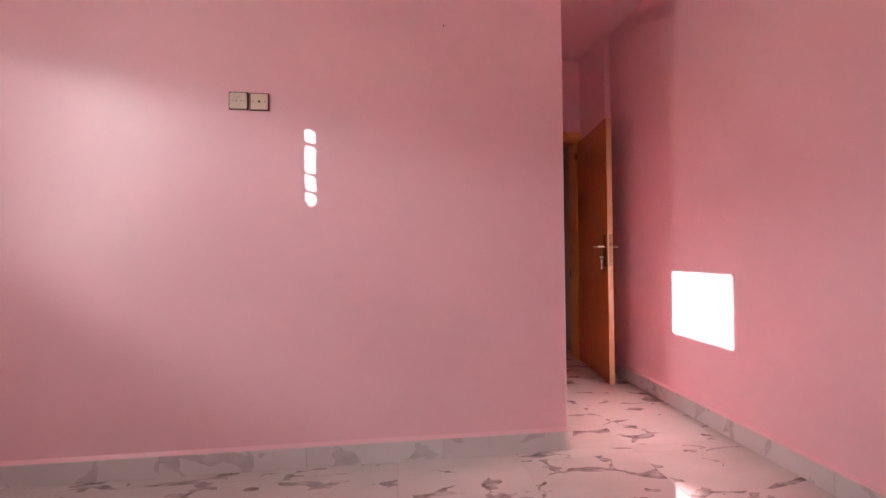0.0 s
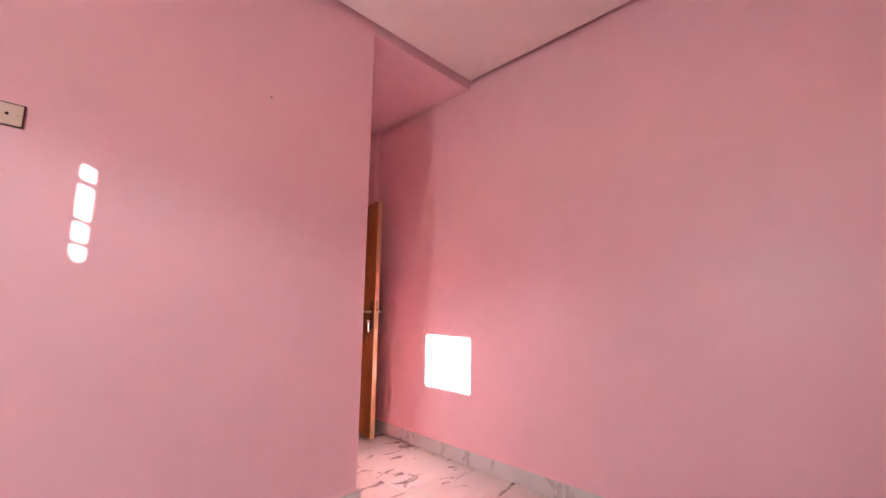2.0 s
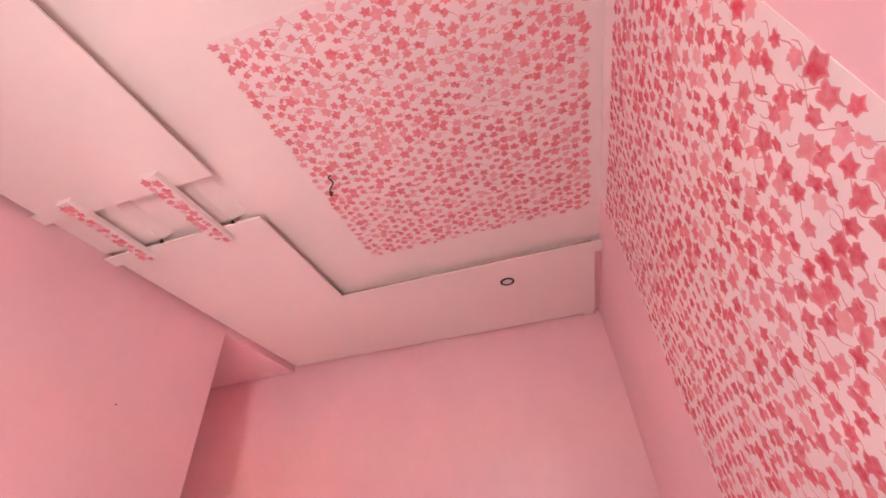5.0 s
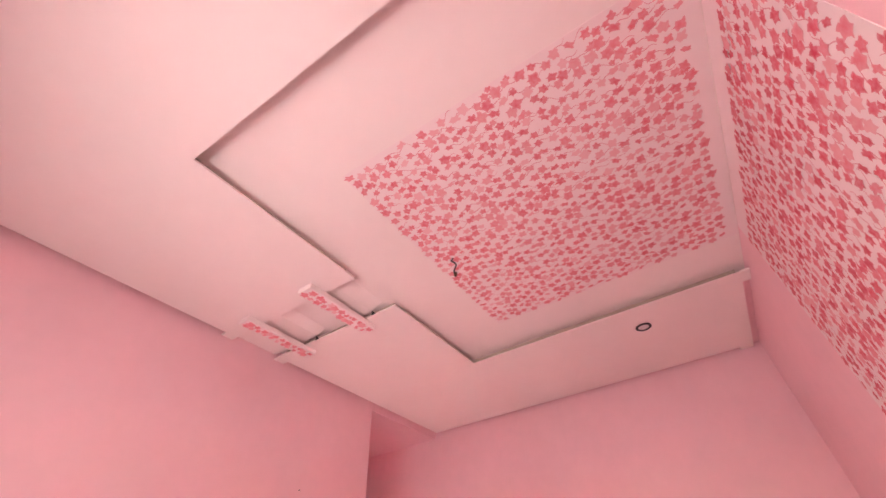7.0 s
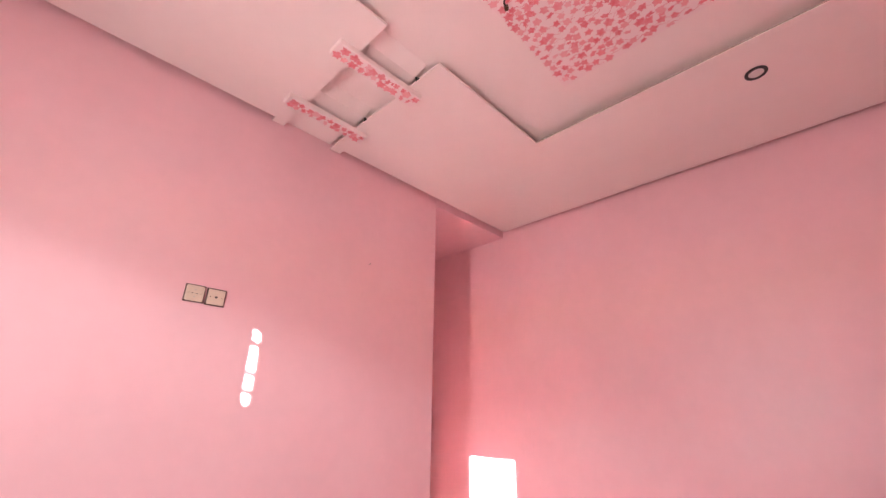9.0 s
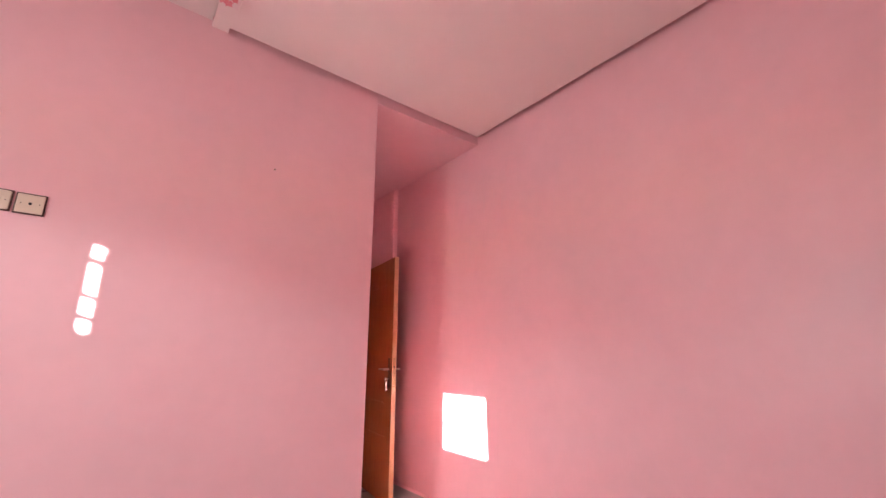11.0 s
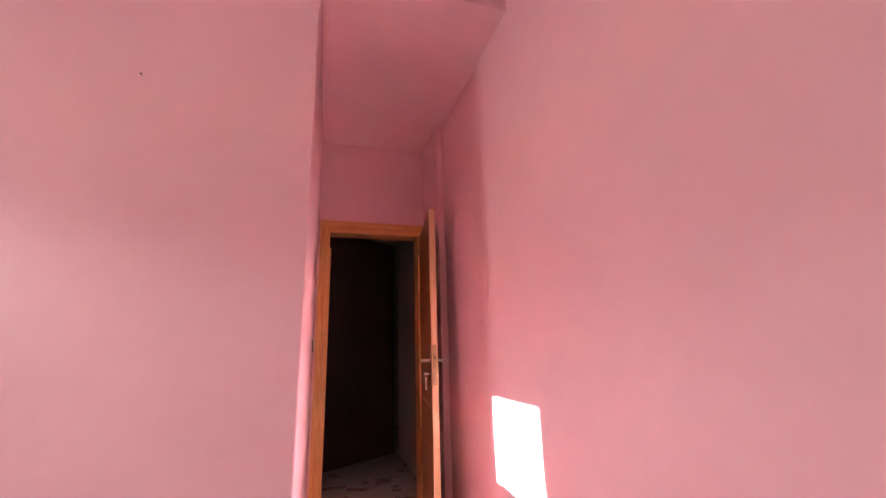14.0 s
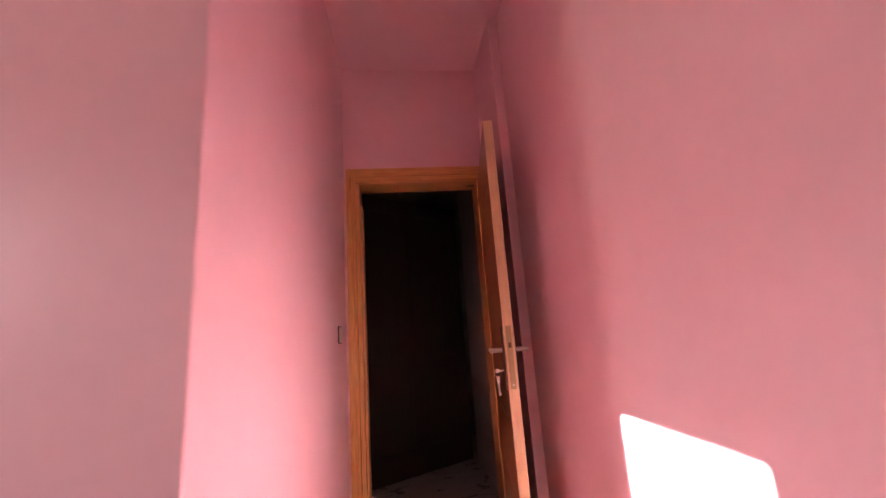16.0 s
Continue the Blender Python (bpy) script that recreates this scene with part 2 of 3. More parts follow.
# hall beyond the door
setting("hall_wall", [(-0.6, KX - 0.2, EY + 0.16, EY + 0.3, 0, 3.1), (-0.7, -0.6, EY, 7.2, 0, 3.1), (-0.6, 3.2, 7.1, 7.2, 0, 3.1),
                      (1.56, 1.70, EY + 0.16, 5.3, 0, 3.1), (3.1, 3.2, 5.2, 7.1, 0, 3.1), (1.70, 3.1, 5.2, 5.3, 0, 3.1)], HALL, "grey unlit plaster wall of the hall")
setting("hall_ceiling", [(-0.7, 1.70, EY + 0.16, 5.2, 2.9, 3.0), (-0.7, 3.2, 5.2, 7.2, 2.9, 3.0)], HALL, "unlit plaster ceiling of the hall")
setting("ground", [(-400, 400, -400, 400, -3.4, -3.2)], HALL, "pale ground outside")


# ---- dropped ceiling ----
def dropped_panel(name, boxes, hangers, label):
    """A plaster panel hung under the ceiling: a thin board, set back above its rim, so that a dark slot runs along its edges."""
    cover = setting(name, [(*b[:4], SLAB, b[4]) for b in boxes], WHITE, label)
    bm = bmesh.new()
    for x0, x1, y0, y1 in hangers:
        block(bm, x0, x1, y0, y1, SLAB + 0.010, TOP)
    part("hanger", bm, RAW, cover, "bare brownish plaster in the shadow gap")
    return cover


GAP = 0.045
RIM = SLAB + 0.010
east = dropped_panel("ceiling_panel_east",
              [(-0.42, 0.485, 0.955, AY - GAP, RIM), (0.485, 0.5155, CY + GAP, 0.955, SLAB + 0.005), (0.485, 0.516, 0.955, AY - GAP, RIM), (0.516, BX - GAP, CY + GAP, AY - GAP, RIM),
               (-0.42, -0.34, AY - GAP, AY, RIM), (0.485, 0.60, CY, CY + GAP, RIM), (BX - GAP, BX, CY + GAP, CY + 0.13, RIM)],
              [(-0.375, 0.5495, 1.00, AY - GAP - 0.01), (0.550, BX - GAP - 0.01, CY + GAP + 0.01, AY - GAP - 0.01)],
              "white dropped plaster panel with a shadow gap")
dropped_panel("ceiling_panel_west",
              [(-1.665, -0.745, 0.972, AY - GAP, RIM), (DX + GAP, -1.665, CY + GAP, AY - GAP, RIM),
               (-0.82, -0.745, AY - GAP, AY, RIM)],
              [(-1.7095, -0.77, 1.017, AY - GAP - 0.01), (DX + GAP, -1.71, CY + GAP + 0.01, AY - GAP - 0.01)],
              "white dropped plaster panel with a shadow gap")


def shade_wedge(y):
    """A near-black three-cornered wedge beside a beam, for shade in the slot's open end."""
    bm = bmesh.new()
    x, z = -0.4212, SLAB + 0.004
    low = [bm.verts.new(v) for v in ((x, y - 0.020, z), (x, y + 0.012, z), (x, y + 0.012, z + 0.032))]
    far = [bm.verts.new(v.co + Vector((-0.004, 0, 0))) for v in low]
    bm.faces.new(low)
    bm.faces.new(far[::-1])
    for k in range(3):
        bm.faces.new((low[k], far[k], far[(k + 1) % 3], low[(k + 1) % 3]))
    bmesh.ops.recalc_face_normals(bm, faces=bm.faces)
    part("shade_wedge", bm, DARK, east, "near-black wedge in place of the slot end's shade")


shade_wedge(1.120)
shade_wedge(1.590)

# the slots between panels and walls are shallow and painted
Z0, Z1 = SLAB + 0.045, TOP
setting("ceiling_ledge", [(0.60, BX, CY, CY + GAP - 0.001, SLAB + 0.028, Z1), (BX - GAP + 0.001, BX, CY + 0.13, AY, Z0, Z1),
                          (-0.34, BX - GAP, AY - GAP + 0.001, AY, Z0, Z1), (DX, -0.82, AY - GAP + 0.001, AY, Z0, Z1)], PINK,
        "pink painted slot between ceiling panel and wall")


def beam(name, y_top, y_low, y_back):
    """A plaster beam across the ceiling gap with a slanted front."""
    bm = bmesh.new()
    z = SLAB + 0.036
    ends = [[bm.verts.new((x, a, b)) for a, b in ((y_top, TOP), (y_low, z), (y_back, z), (y_back, TOP))] for x in (-0.744, -0.421)]
    bm.faces.new(ends[0])
    bm.faces.new(ends[1][::-1])
    for k in range(4):
        bm.faces.new((ends[0][k], ends[1][k], ends[1][(k + 1) % 4], ends[0][(k + 1) % 4]))
    bmesh.ops.recalc_face_normals(bm, faces=bm.faces)
    tagged(new(name, mesh_of(name, bm, WHITE)), "white plaster beam in the ceiling gap", "ceiling", kind="structure")


beam("ceiling_beam_wall", 1.53, 1.60, AY)
beam("ceiling_beam_room", 1.05, 1.14, 1.30)


# ---- leaf print ----
LEAF = [(0.0, -0.62), (0.11, -0.42), (0.25, -0.33), (0.50, -0.28), (0.42, -0.08), (0.36, 0.06), (0.47, 0.30), (0.27, 0.37), (0.11, 0.36),
        (0.0, 0.28), (-0.11, 0.36), (-0.27, 0.37), (-0.47, 0.30), (-0.36, 0.06), (-0.42, -0.08), (-0.50, -0.28), (-0.25, -0.33), (-0.11, -0.42)]


def leaf_print(rng, width, height, pitch, big, lift):
    """Flat ivy leaves and vines of one sheet of paper in its plane, u across and v up, as two vertex and face lists."""
    lv, lf, vv, vf = [], [], [], []
    cols, rows = max(1, round(width / pitch)), max(1, round(height / (pitch * 0.92)))
    spots = []
    for j in range(rows):
        for i in range(cols):
            u = (i + 0.5 + (0.5 if j % 2 else 0.0) * 0.9 + rng.uniform(-0.24, 0.24)) / (cols + 0.45) * width
            v = (j + 0.5 + rng.uniform(-0.24, 0.24)) / rows * height
            spots.append((u, v))
    extra = [(rng.uniform(0, width), rng.uniform(0, height)) for _ in range(len(spots) // 6)]
    for k, (u, v) in enumerate(extra + spots):
        s = big * (rng.uniform(0.55, 0.8) if k < len(extra) else rng.uniform(0.72, 1.15))
        a = rng.gauss(0, 0.45)
        squash = rng.choice((1.0, 0.95, 0.85, 0.55))
        lean = rng.uniform(-0.12, 0.12)
        u = min(max(u, s * 0.42), width - s * 0.42)
        v = min(max(v, s * 0.42), height - s * 0.42)
        base = len(lv)
        h = lift + 0.0000012 * k
        lv.append((u, v, h))
        for x, y in LEAF:
            x, y = (x + lean * y) * squash + rng.uniform(-0.05, 0.05), y + rng.uniform(-0.05, 0.05)
            lv.append((u + s * (x * math.cos(a) - y * math.sin(a)), v + s * (x * math.sin(a) + y * math.cos(a)), h))
        count = len(LEAF)
        lf += [(base, base + 1 + q, base + 1 + (q + 1) % count) for q in range(count)]
    for u, v in spots:
        if rng.random() < 0.8 and v + pitch * 1.5 < height:
            side, step = rng.choice((-1, 1)), 8
            base = len(vv)
            reach = rng.uniform(0.8, 1.5) * pitch
            drift = rng.uniform(-0.7, 0.7) * pitch
            for q in range(step + 1):
                f = q / step
                w = 0.0019 - 0.0009 * f
                cu = min(max(u + drift * f + side * 0.14 * pitch * math.sin(f * 2 * math.pi), 0.004), width - 0.004)
                cv = v + reach * f
                vv += [(cu - w, cv, lift - 0.0001), (cu + w, cv, lift - 0.0001)]
            vf += [(base + 2 * q, base + 2 * q + 1, base + 2 * q + 3, base + 2 * q + 2) for q in range(step)]
    return lv, lf, vv, vf


def flat_mesh(name, verts, faces, material, matrix, parent, label):
    me = bpy.data.meshes.new(name)
    me.from_pydata([matrix @ Vector(v) for v in verts], [], faces)
    me.materials.append(material)
    if name == "leaf_print":
        ink = me.attributes.new("ink", 'FLOAT', 'POINT')
        for k in range(0, len(verts), len(LEAF) + 1):
            ink.data[k].value = 1.0
    ob = new(name, me)
    ob.parent = parent
    return tagged(ob, label, kind="stuff")


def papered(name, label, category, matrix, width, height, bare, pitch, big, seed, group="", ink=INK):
    """A sheet of leaf-print paper: u along the matrix's x, v along its y, facing its z."""
    top = thing(name, label, category, group)
    bm = bmesh.new()
    block(bm, 0, width, 0, height + bare, -0.001, 0.001)
    bm.transform(matrix)
    part("paper", bm, PAPER, top)
    lv, lf, vv, vf = leaf_print(random.Random(seed), width, height, pitch, big, 0.0013)
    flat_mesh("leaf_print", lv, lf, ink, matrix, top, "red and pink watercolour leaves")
    flat_mesh("vine_print", vv, vf, VINE, matrix, top, "thin pink vine lines")
    return top


PX0, PX1 = -1.24, 0.17
# wall sheet: across along -x seen from the room, facing +y
m_wall = Matrix(((-1, 0, 0, PX1 - 0.02), (0, 0, 1, CY + 0.001), (0, 1, 0, 1.40), (0, 0, 0, 1)))
papered("wallpaper_panel", "white wallpaper with red ivy leaves on the pink wall", "wallpaper", m_wall, PX1 - 0.02 + 1.28, 1.44, 0.10, 0.050, 0.048, 4, ink=DIM_INK)
# ceiling sheet: facing down
m_ceil = Matrix(((1, 0, 0, PX0), (0, -1, 0, 0.60), (0, 0, -1, TOP - 0.001), (0, 0, 0, 1)))
papered("ceiling_wallpaper", "white wallpaper with red ivy leaves on the ceiling", "wallpaper", m_ceil, PX1 + 0.05 - PX0, 1.38, 0.045, 0.052, 0.047, 9)


BAR = 2.846


def patterned_bar(y0, y1):
    top = thing("ceiling_bar", "white plaster bar with red leaf wallpaper under the ceiling", "ceiling bar", "bars across the ceiling gap")
    bm = bmesh.new()
    block(bm, -0.856, -0.334, y0, y1, BAR, SLAB - 0.0005, 0.004)
    part("bar", bm, WHITE, top)
    bm = bmesh.new()
    block(bm, -0.852, -0.338, y0 + 0.004, y1 - 0.004, BAR - 0.001, BAR)
    part("paper", bm, PAPER, top)
    m = Matrix(((1, 0, 0, -0.850), (0, -1, 0, y1 - 0.006), (0, 0, -1, BAR - 0.001), (0, 0, 0, 1)))
    lv, lf, vv, vf = leaf_print(random.Random(int(y0 * 100)), 0.510, y1 - y0 - 0.012, 0.046, 0.048, 0.0004)
    flat_mesh("leaf_print", lv, lf, INK, m, top, "red watercolour leaves")
    return top


patterned_bar(1.685, 1.768)
patterned_bar(1.178, 1.276)


# ---- skirting ----
def skirting(name, runs):
    top = thing(name, "pale grey marble skirting tiles along the wall", "skirting", kind="structure")
    for x0, x1, y0, y1 in runs:
        along = 0 if x1 - x0 > y1 - y0 else 1
        n = max(1, round((x1 - x0 if along == 0 else y1 - y0) / 0.6))
        for i in range(n):
            bm = bmesh.new()
            if along == 0:
                s = (x1 - x0) / n
                block(bm, x0 + i * s + 0.0008, x0 + (i + 1) * s - 0.0008, y0, y1, 0.0, 0.098, 0.0015)
            else:
                s = (y1 - y0) / n
                block(bm, x0, x1, y0 + i * s + 0.0008, y0 + (i + 1) * s - 0.0008, 0.0, 0.098, 0.0015)
            part("skirting_tile", bm, SKIRT, top)


def bead(name, a, b, inward):
    """A sloped bead of pink paint and filler on top of the skirting."""
    (ax, ay), (bx, by), (ix, iy) = a, b, inward
    bm = bmesh.new()
    ends = []
    for x, y in ((ax, ay), (bx, by)):
        ends.append([bm.verts.new((x, y, 0.0985)), bm.verts.new((x + ix * 0.010, y + iy * 0.010, 0.0985)),
                     bm.verts.new((x + ix * 0.008, y + iy * 0.008, 0.103)), bm.verts.new((x, y, 0.116))])
    p, q = ends
    for i in range(4):
        bm.faces.new((p[i], p[(i + 1) % 4], q[(i + 1) % 4], q[i]))
    bm.faces.new(p[::-1])
    bm.faces.new(q)
    bmesh.ops.recalc_face_normals(bm, faces=bm.faces)
    tagged(new(name, mesh_of(name, bm, PINK)), "pink painted bead above the skirting", "trim", kind="structure")


T = 0.011
bead("trim_north", (DX, AY), (KX, AY), (0, -1))
bead("trim_east", (BX, CY), (BX, 3.20), (-1, 0))
bead("trim_corridor", (KX, AY), (KX, EY - 0.02), (1, 0))
skirting("skirting_north", [(DX, KX + T, AY - T, AY)])
skirting("skirting_east", [(BX - T, BX, CY + T, 3.20)])
skirting("skirting_south", [(DX, BX, CY, CY + T)])
skirting("skirting_west", [(DX, DX + T, CY + T, AY - T)])
skirting("skirting_corridor", [(KX, KX + 0.018 + T, AY, EY - 0.02)])


# ---- door ----
def door_frame():
    top = thing("door_frame", "varnished knotty pine door frame with moulded architrave", "door frame", kind="structure")
    bm = bmesh.new()
    block(bm, 0.632, OX0, EY - 0.018, EY, 0, 2.095, 0.004)
    block(bm, 0.655, OX0, EY - 0.026, EY - 0.018, 0, 2.085, 0.003)
    part("architrave", bm, PINE, top)
    bm = bmesh.new()
    block(bm, 1.452, 1.478, EY - 0.018, EY, 0, 2.095, 0.004)
    part("architrave", bm, PINE, top)
    bm = bmesh.new()
    block(bm, 0.632, 1.478, EY - 0.018, EY, 2.0955, 2.153, 0.004)
    block(bm, 0.655, 1.478, EY - 0.026, EY - 0.018, 2.0955, 2.122, 0.003)
    block(bm, OX0 + 0.001, 1.451, EY - 0.014, EY, 2.068, 2.0950, 0.002)
    part("head_architrave", bm, PINE_H, top)
    bm = bmesh.new()
    block(bm, OX0 - 0.008, OX0 + 0.022, EY + 0.001, EY + 0.16, 0, OZ - 0.02, 0.002)
    block(bm, OX0 + 0.022, OX0 + 0.034, EY + 0.05, EY + 0.16, 0, 1.94, 0.002)
    part("jamb", bm, PINE, top)
    bm = bmesh.new()
    block(bm, OX1 - 0.022, OX1 + 0.008, EY + 0.001, EY + 0.16, 0, OZ - 0.02, 0.002)
    part("jamb", bm, PINE, top)
    bm = bmesh.new()
    block(bm, OX0 - 0.008, OX1 + 0.008, EY + 0.001, EY + 0.16, OZ - 0.0195, OZ + 0.008, 0.002)
    part("head_jamb", bm, PINE_H, top)
    bm = bmesh.new()
    block(bm, 0.655, OX0, EY - 0.026, EY - 0.018, 2.086, 2.0953)
    part("corner_joint", bm, PINE, top)


door_frame()


def door_leaf():
    """The open leaf stands at right angles to its wall, hinged beside the pilaster."""
    top = thing("door", "stained wooden door standing open, with horizontal grooves", "door", kind="structure", at=(1.452, EY - 0.03, 0))
    top.rotation_euler.z = radians(-8.2)
    x0, x1, y0, y1 = -0.020, 0.020, -0.735, 0.0
    bm = bmesh.new()
    block(bm, x0 + 0.004, x1 - 0.004, y0 + 0.006, y1, 0.01, 2.04)
    part("core", bm, LEAFWOOD, top)
    bm = bmesh.new()
    block(bm, x0, x1, y0, y0 + 0.006, 0.01, 2.04, 0.001)
    part("edge_band", bm, EDGE, top, "pale raw wood edge of the door")
    cuts = [0.01, 0.51, 0.78, 1.06, 1.31, 1.55, 1.80, 2.04]
    for fx0, fx1 in ((x0, x0 + 0.004), (x1 - 0.004, x1)):
        for ya, yb in ((y0 + 0.006, y0 + 0.13), (y1 - 0.13, y1)):
            bm = bmesh.new()
            block(bm, fx0, fx1, ya, yb, 0.01, 2.04)
            part("stile", bm, LEAFWOOD, top)
        for a, b in zip(cuts, cuts[1:]):
            bm = bmesh.new()
            block(bm, fx0, fx1, y0 + 0.131, y1 - 0.131, a + 0.003, b - 0.003)
            part("panel", bm, LEAFWOOD, top)
    bm = bmesh.new()
    block(bm, -0.011, 0.011, y0 - 0.0015, y0 + 0.002, 0.91, 1.15, 0.0008)
    plate = part("lock_plate", bm, BRASS, top, "dull brass lock plate")
    bm = bmesh.new()
    block(bm, -0.006, 0.006, y0 - 0.009, y0 - 0.0015, 1.065, 1.085, 0.001)
    part("latch_bolt", bm, BRONZE, plate)
    bm = bmesh.new()
    rod(bm, (0, y0 - 0.0022, 0.926), (0, y0 - 0.0014, 0.926), 0.004, seg=12)
    part("screw", bm, STEEL, plate)
    for side in (-1, 1):
        f = side * 0.020
        bm = bmesh.new()
        block(bm, min(f, f + side * 0.006), max(f, f + side * 0.006), y0 + 0.035, y0 + 0.078, 0.905, 1.15, 0.003)
        back = part("backplate", bm, BRONZE, top, "long bronze backplate")
        bm = bmesh.new()
        rod(bm, (f + side * 0.006, y0 + 0.056, 1.055), (f + side * 0.058, y0 + 0.056, 1.055), 0.009)
        rod(bm, (f + side * 0.050, y0 + 0.050, 1.055), (f + side * 0.050, y0 + 0.165, 1.055), 0.009, 0.007)
        part("lever_handle", bm, STEEL, back, "satin steel lever")
    bm = bmesh.new()
    rod(bm, (-0.026, y0 + 0.056, 0.975), (-0.046, y0 + 0.056, 0.975), 0.003)
    block(bm, -0.060, -0.046, y0 + 0.0545, y0 + 0.0575, 0.967, 0.983, 0.001)
    part("key", bm, STEEL, top, "steel key in the lock")
    for hz in (0.25, 1.02, 1.80):
        bm = bmesh.new()
        rod(bm, (0.028, 0.012, hz), (0.028, 0.012, hz + 0.09), 0.007)
        part("hinge", bm, BRASS, top)
    bm = bmesh.new()
    seg = 18
    for i in range(seg):
        a, b = 2 * math.pi * i / seg, 2 * math.pi * (i + 1) / seg
        rod(bm, (-0.053 + 0.013 * math.sin(a), y0 + 0.042, 0.967 + 0.013 * math.cos(a)),
            (-0.053 + 0.013 * math.sin(b), y0 + 0.042, 0.967 + 0.013 * math.cos(b)), 0.0014, seg=6)
    ring = part("key_ring", bm, STEEL, top)
    bm = bmesh.new()
    block(bm, -0.059, -0.047, y0 + 0.040, y0 + 0.043, 0.930, 0.954, 0.001)
    block(bm, -0.057, -0.049, y0 + 0.040, y0 + 0.043, 0.884, 0.930, 0.0008)
    block(bm, -0.049, -0.045, y0 + 0.040, y0 + 0.043, 0.886, 0.893)
    part("spare_key", bm, STEEL, ring)
    return top


door_leaf()


def hall_door():
    """A guessed dark door ajar across the hall, oversized to keep the view dark."""
    top = thing("hall_door", "guessed dark brown panelled door ajar in the unlit hall", "door", kind="structure", at=(1.52, 5.33, 0))
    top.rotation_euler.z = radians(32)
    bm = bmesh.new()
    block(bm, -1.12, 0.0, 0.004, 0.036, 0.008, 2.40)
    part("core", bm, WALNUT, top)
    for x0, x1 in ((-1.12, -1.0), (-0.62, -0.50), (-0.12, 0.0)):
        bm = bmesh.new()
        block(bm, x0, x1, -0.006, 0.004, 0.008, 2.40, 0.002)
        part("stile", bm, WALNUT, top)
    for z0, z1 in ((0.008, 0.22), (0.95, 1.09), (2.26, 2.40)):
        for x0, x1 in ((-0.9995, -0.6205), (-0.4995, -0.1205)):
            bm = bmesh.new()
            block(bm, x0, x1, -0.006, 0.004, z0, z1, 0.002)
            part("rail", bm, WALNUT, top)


hall_door()


# ---- sockets and switches ----
def dished_plate(bm, hx, hy, r, z0, z1, floor):
    """A square plate with a round well in its face."""
    seg = 40
    rings = []
    for kind in range(5):
        ring = []
        for i in range(seg):
            a = 2 * math.pi * (i + 0.5) / seg
            c, d = math.cos(a), math.sin(a)
            k = min(hx / max(abs(c), 1e-6), hy / max(abs(d), 1e-6))
            if kind == 0:
                ring.append(bm.verts.new((c * k, d * k, z0)))
            elif kind == 1:
                ring.append(bm.verts.new((c * k, d * k, z1 - 0.0015)))
            elif kind == 2:
                ring.append(bm.verts.new((c * k * 0.96, d * k * 0.96, z1)))
            elif kind == 3:
                ring.append(bm.verts.new((c * r, d * r, z1)))
            else:
                ring.append(bm.verts.new((c * r * 0.93, d * r * 0.93, z0 + floor * 0.12)))
        rings.append(ring)
    for a, b in zip(rings, rings[1:]):
        for i in range(seg):
            bm.faces.new((a[i], a[(i + 1) % seg], b[(i + 1) % seg], b[i]))
    bm.faces.new(rings[-1])
    bmesh.ops.recalc_face_normals(bm, faces=bm.faces)


def wall_plate(name, label, category, m, kind, group=""):
    """A square plate 82 mm wide facing the matrix's z, x across and y up."""
    top = thing(name, label, category, group)
    top.matrix_world = m
    bm = bmesh.new()
    block(bm, -0.0445, 0.0445, -0.0425, 0.0425, 0, 0.006, 0.002)
    part("surround", bm, TRIM, top, "dark brown surround")
    bm = bmesh.new()
    if kind == "socket":
        dished_plate(bm, 0.0395, 0.0375, 0.0215, 0.006, 0.0105, 0.004)
    else:
        block(bm, -0.0395, 0.0395, -0.0375, 0.0375, 0.006, 0.0105, 0.0025)
    plate = part("cover_plate", bm, PLASTIC, top)
    if kind == "socket":
        for x in (-0.0095, 0.0095):
            bm = bmesh.new()
            rod(bm, (x, 0, 0.0065), (x, 0, 0.0069), 0.0028)
            part("pin_hole", bm, BLACK, plate)
        for y in (-0.017, 0.017):
            bm = bmesh.new()
            block(bm, -0.003, 0.003, y - 0.0025, y + 0.0025, 0.0065, 0.0100)
            part("earth_clip", bm, STEEL, plate)
    elif kind == "aerial":
        bm = bmesh.new()
        rod(bm, (0, 0, 0.0105), (0, 0, 0.0118), 0.0055)
        part("aerial_port", bm, BLACK, plate)
    else:
        bm = bmesh.new()
        block(bm, -0.026, 0.026, -0.030, 0.030, 0.0105, 0.0135, 0.002)
        part("rocker", bm, PLASTIC, plate)
    if kind in ("socket", "aerial"):
        for x in (-0.0265, 0.0265):
            bm = bmesh.new()
            rod(bm, (x, 0, 0.0105), (x, 0, 0.0112), 0.002)
            part("screw", bm, BRONZE, plate)
    return top


def facing(x, y, z, normal):
    n = Vector(normal)
    up = Vector((0, 0, 1))
    r = up.cross(n)
    return Matrix(((r.x, up.x, n.x, x), (r.y, up.y, n.y, y), (r.z, up.z, n.z, z), (0, 0, 0, 1)))


wall_plate("power_socket", "ivory round-pin power socket in a brown surround", "socket", facing(-1.003, AY, 1.748, (0, -1, 0)), "socket")
wall_plate("aerial_socket", "ivory television aerial socket in a brown surround", "socket", facing(-0.908, AY, 1.746, (0, -1, 0)), "aerial")
wall_plate("light_switch", "ivory rocker switch beside its twin under the wallpaper", "switch", facing(0.592, CY, 0.944, (0, 1, 0)), "switch", "twin switches")
wall_plate("light_switch", "ivory rocker switch beside its twin under the wallpaper", "switch", facing(0.498, CY, 0.944, (0, 1, 0)), "switch", "twin switches")
wall_plate("light_switch", "ivory light switch beside the door frame", "switch", facing(KX + 0.016, 3.42, 1.167, (1, 0, 0)), "switch")


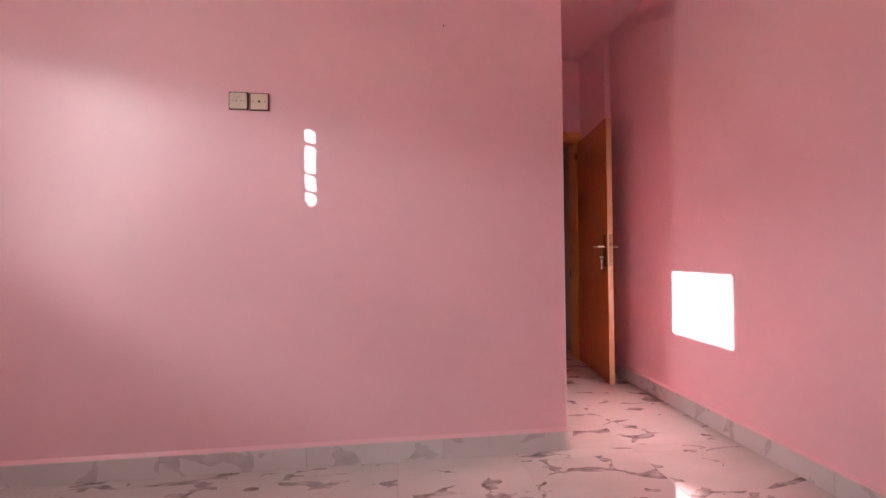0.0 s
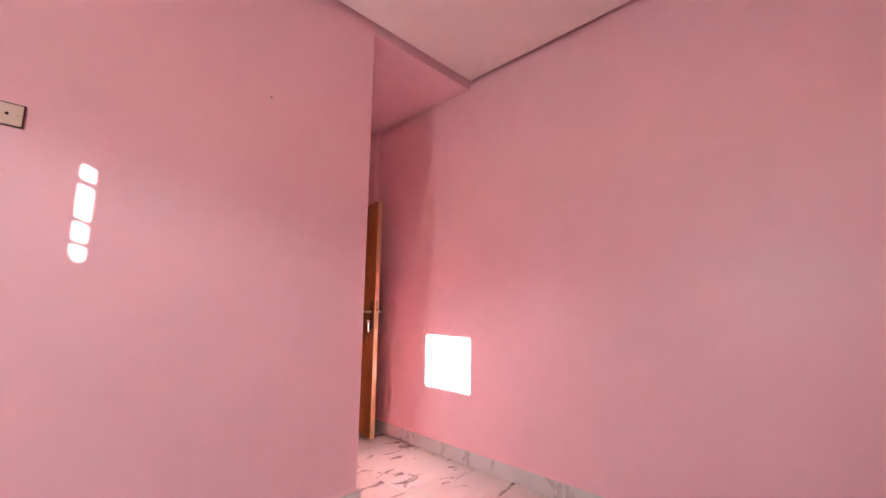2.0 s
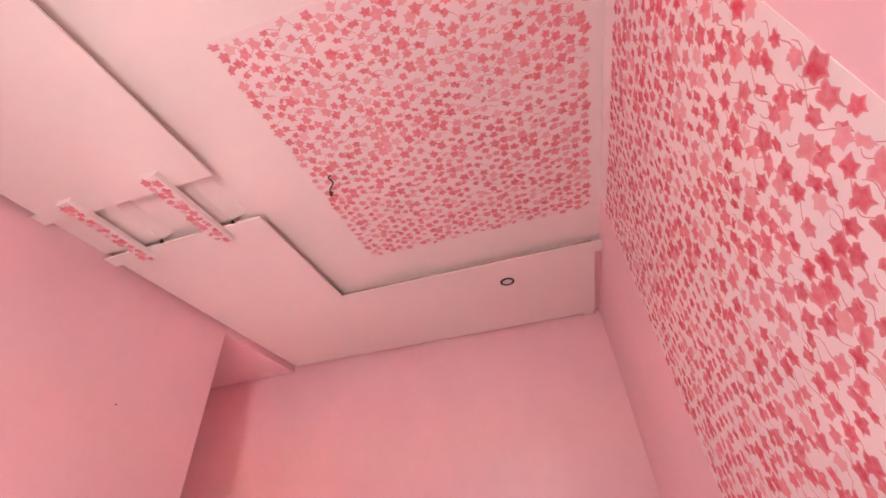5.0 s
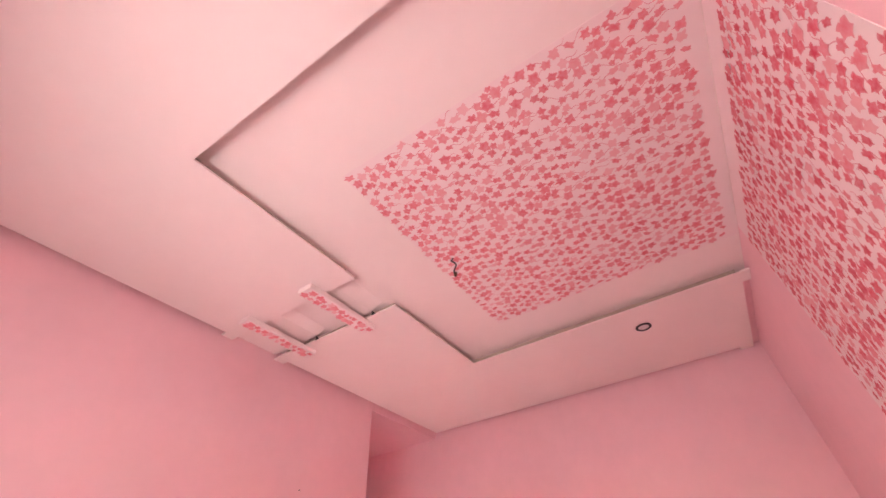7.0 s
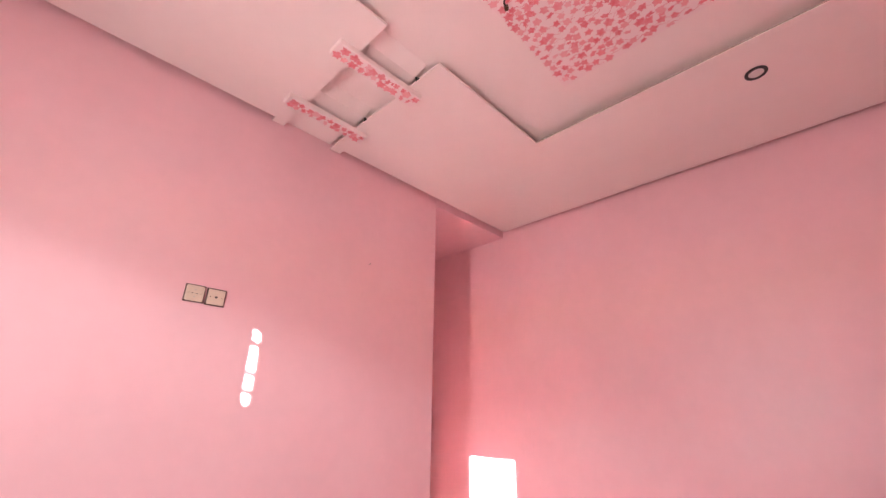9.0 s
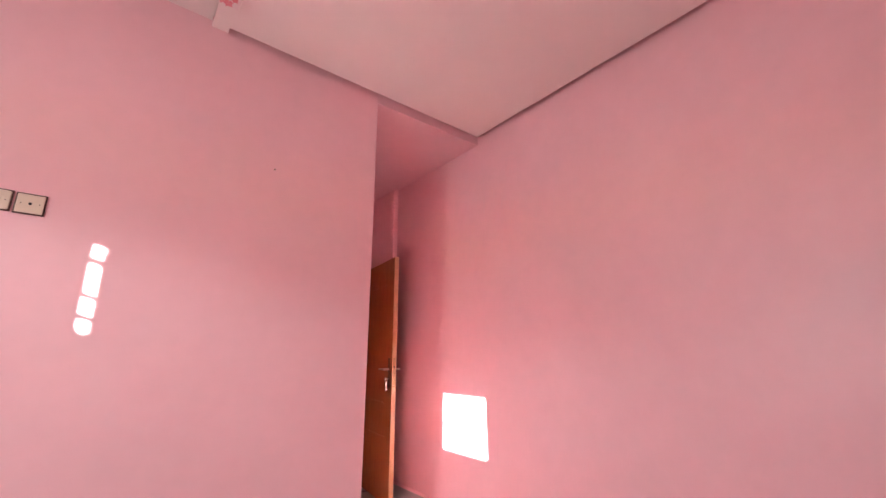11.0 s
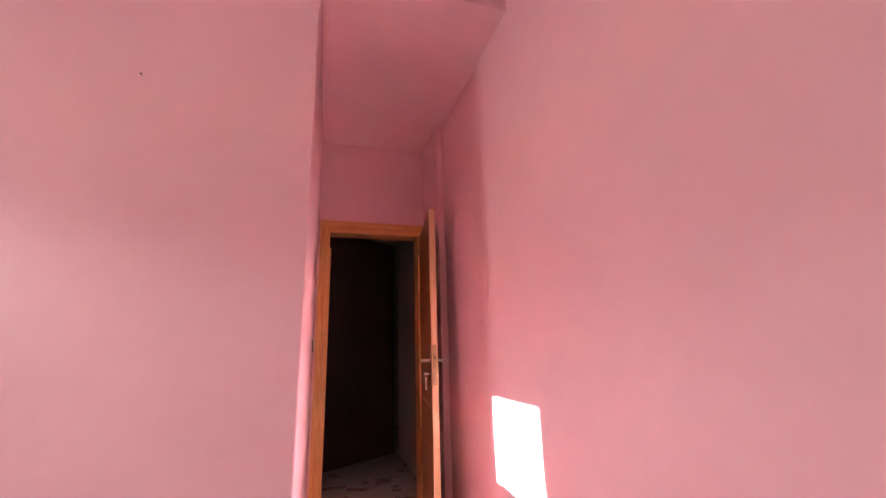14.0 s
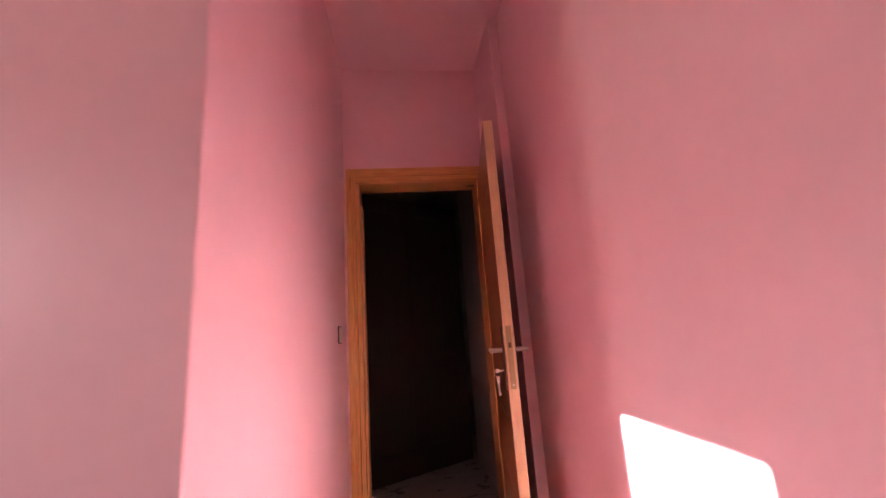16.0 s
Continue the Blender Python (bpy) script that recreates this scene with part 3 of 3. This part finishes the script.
# ---- ceiling fittings ----
def spotlight(x, y):
    top = thing("ceiling_spotlight", "small round recessed spotlight with a black rim", "ceiling light", at=(x, y, SLAB))
    bm = bmesh.new()
    seg = 36
    prof = [(0.050, 0.0), (0.0495, -0.004), (0.047, -0.005), (0.0345, -0.005), (0.033, 0.0)]
    rows = [[bm.verts.new((r * math.cos(2 * math.pi * i / seg), r * math.sin(2 * math.pi * i / seg), z)) for i in range(seg)] for r, z in prof]
    for a, b in zip(rows, rows[1:]):
        for i in range(seg):
            bm.faces.new((a[i], a[(i + 1) % seg], b[(i + 1) % seg], b[i]))
    part("rim", bm, BLACK, top, "black rim")
    bm = bmesh.new()
    rod(bm, (0, 0, -0.002), (0, 0, 0.0), 0.034, seg=36)
    part("lens", bm, LENS, top, "pale frosted lens")


spotlight(0.745, -0.188)


def loose_wire(x, y):
    top = thing("ceiling_wire", "short loose dark wire hanging from the ceiling", "wire", at=(x, y, TOP - 0.003))
    bm = bmesh.new()
    pts = [(-0.060, -0.018, 0.0)]
    for k in range(15):
        a = 0.5 * k
        pts.append((-0.052 + 0.0055 * k + 0.004 * math.sin(a), -0.012 + 0.002 * k + 0.011 * math.cos(a), -0.004 - 0.0016 * k + 0.005 * math.sin(a)))
    for a, b in zip(pts, pts[1:]):
        rod(bm, a, b, 0.0042, seg=8)
    part("cable", bm, BLACK, top)
    bm = bmesh.new()
    rod(bm, pts[-1], Vector(pts[-1]) + Vector((0.018, 0.008, -0.004)), 0.0105, 0.009, seg=12)
    part("terminal", bm, BRONZE, top)


loose_wire(-0.450, 0.512)


def wall_nail(x, z):
    top = thing("wall_nail", "tiny dark nail in the pink wall", "nail", at=(x, AY, z))
    bm = bmesh.new()
    rod(bm, (0, 0, 0), (0, -0.012, 0.001), 0.0016, seg=8)
    rod(bm, (0, -0.011, 0.001), (0, -0.0125, 0.001), 0.0035, seg=10)
    part("nail_shank", bm, BRONZE, top)


wall_nail(-0.022, 2.157)


# ---- unseen window that shapes the sunlight ----
def window():
    x = DX - 0.10
    # window inferred from the sun patch; its parts are sized to cut it
    top = thing("window_1", "unseen white window, its guessed shutter and panels cutting the sunlight", "window", kind="structure")
    bm = bmesh.new()
    block(bm, x - 0.03, x + 0.03, WY0, WY0 + 0.047, WZ0, WZ1)
    block(bm, x - 0.004, x + 0.004, 0.963, WY1, WZ0, WZ1)
    block(bm, x - 0.03, x + 0.03, WY0 + 0.047, 0.963, WZ0, WZ0 + 0.04)
    part("window_frame", bm, ALU, top)
    bm = bmesh.new()
    block(bm, x - 0.02, x + 0.02, WY0 + 0.047, 0.963, 1.885, 1.925)
    block(bm, x - 0.004, x + 0.004, 0.943, 0.963, 1.922, 1.958)
    for y in (0.943, 0.958):
        block(bm, x - 0.004, x + 0.004, y, y + 0.005, 1.958, 1.969)
    part("transom", bm, ALU, top)
    # panel and clips added only to cut the sun into patch and slit
    bm = bmesh.new()
    block(bm, x - 0.004, x + 0.004, 0.308, 0.943, 1.9225, WZ1)
    part("sun_mask", bm, ALU, top)
    for z, low in ((2.018, 0.005), (2.103, 0.005), (2.251, 0.011)):
        bm = bmesh.new()
        block(bm, x - 0.004, x + 0.004, 0.9432, 0.9628, z - low, z + 0.013)
        part("slit_mask", bm, ALU, top)
    n = 17
    for i in range(n):
        z = WZ0 + 0.04 + i * (1.885 - WZ0 - 0.04) / n
        bm = bmesh.new()
        block(bm, x - 0.008, x + 0.004, WY0 + 0.048, 0.966, z + 0.001, z + 0.048, 0.002)
        part("shutter_slat", bm, ALU, top)
    bm = bmesh.new()
    block(bm, DX - 0.2, DX + 0.03, WY0, WY1, WZ0 - 0.03, WZ0 - 0.002, 0.003)
    part("window_sill", bm, SKIRT, top)


window()


# ---- floor tiles ----
def tiled_floor():
    top = thing("floor", "polished pale marble floor tiles with brown-grey veins", "floor", kind="structure")
    bm = bmesh.new()
    block(bm, DX, BX, CY, AY, -0.08, -0.0035)
    block(bm, KX, BX, AY, EY, -0.08, -0.0035)
    block(bm, -0.7, 1.70, EY, 5.2, -0.08, -0.0035)
    block(bm, -0.7, 3.2, 5.2, 7.2, -0.08, -0.0035)
    part("screed", bm, GROUT, top)
    size, x0, y0 = 0.60, BX - 0.60 * 8, CY - 0.25
    shared = {}

    def tile(xa, xb, ya, yb):
        w, d = round(xb - xa, 4), round(yb - ya, 4)
        if w < 0.02 or d < 0.02:
            return
        if (w, d) not in shared:
            bm = bmesh.new()
            block(bm, 0.0006, w - 0.0006, 0.0006, d - 0.0006, -0.0034, 0.0, 0.0006)
            shared[(w, d)] = mesh_of("tile", bm, MARBLE)
        ob = new("tile", shared[(w, d)])
        ob.location = (xa, ya, 0)
        ob.parent = top

    for rx0, rx1, ry0, ry1 in ((DX, BX, CY, AY), (KX, BX, AY, EY), (-0.6, 1.56, EY, 5.2), (-0.6, 3.1, 5.2, 7.1)):
        for i in range(-1, 14):
            for j in range(0, 15):
                xa, xb = max(rx0, x0 + i * size), min(rx1, x0 + (i + 1) * size)
                ya, yb = max(ry0, y0 + j * size), min(ry1, y0 + (j + 1) * size)
                if xb > xa and yb > ya:
                    tile(xa, xb, ya, yb)


tiled_floor()
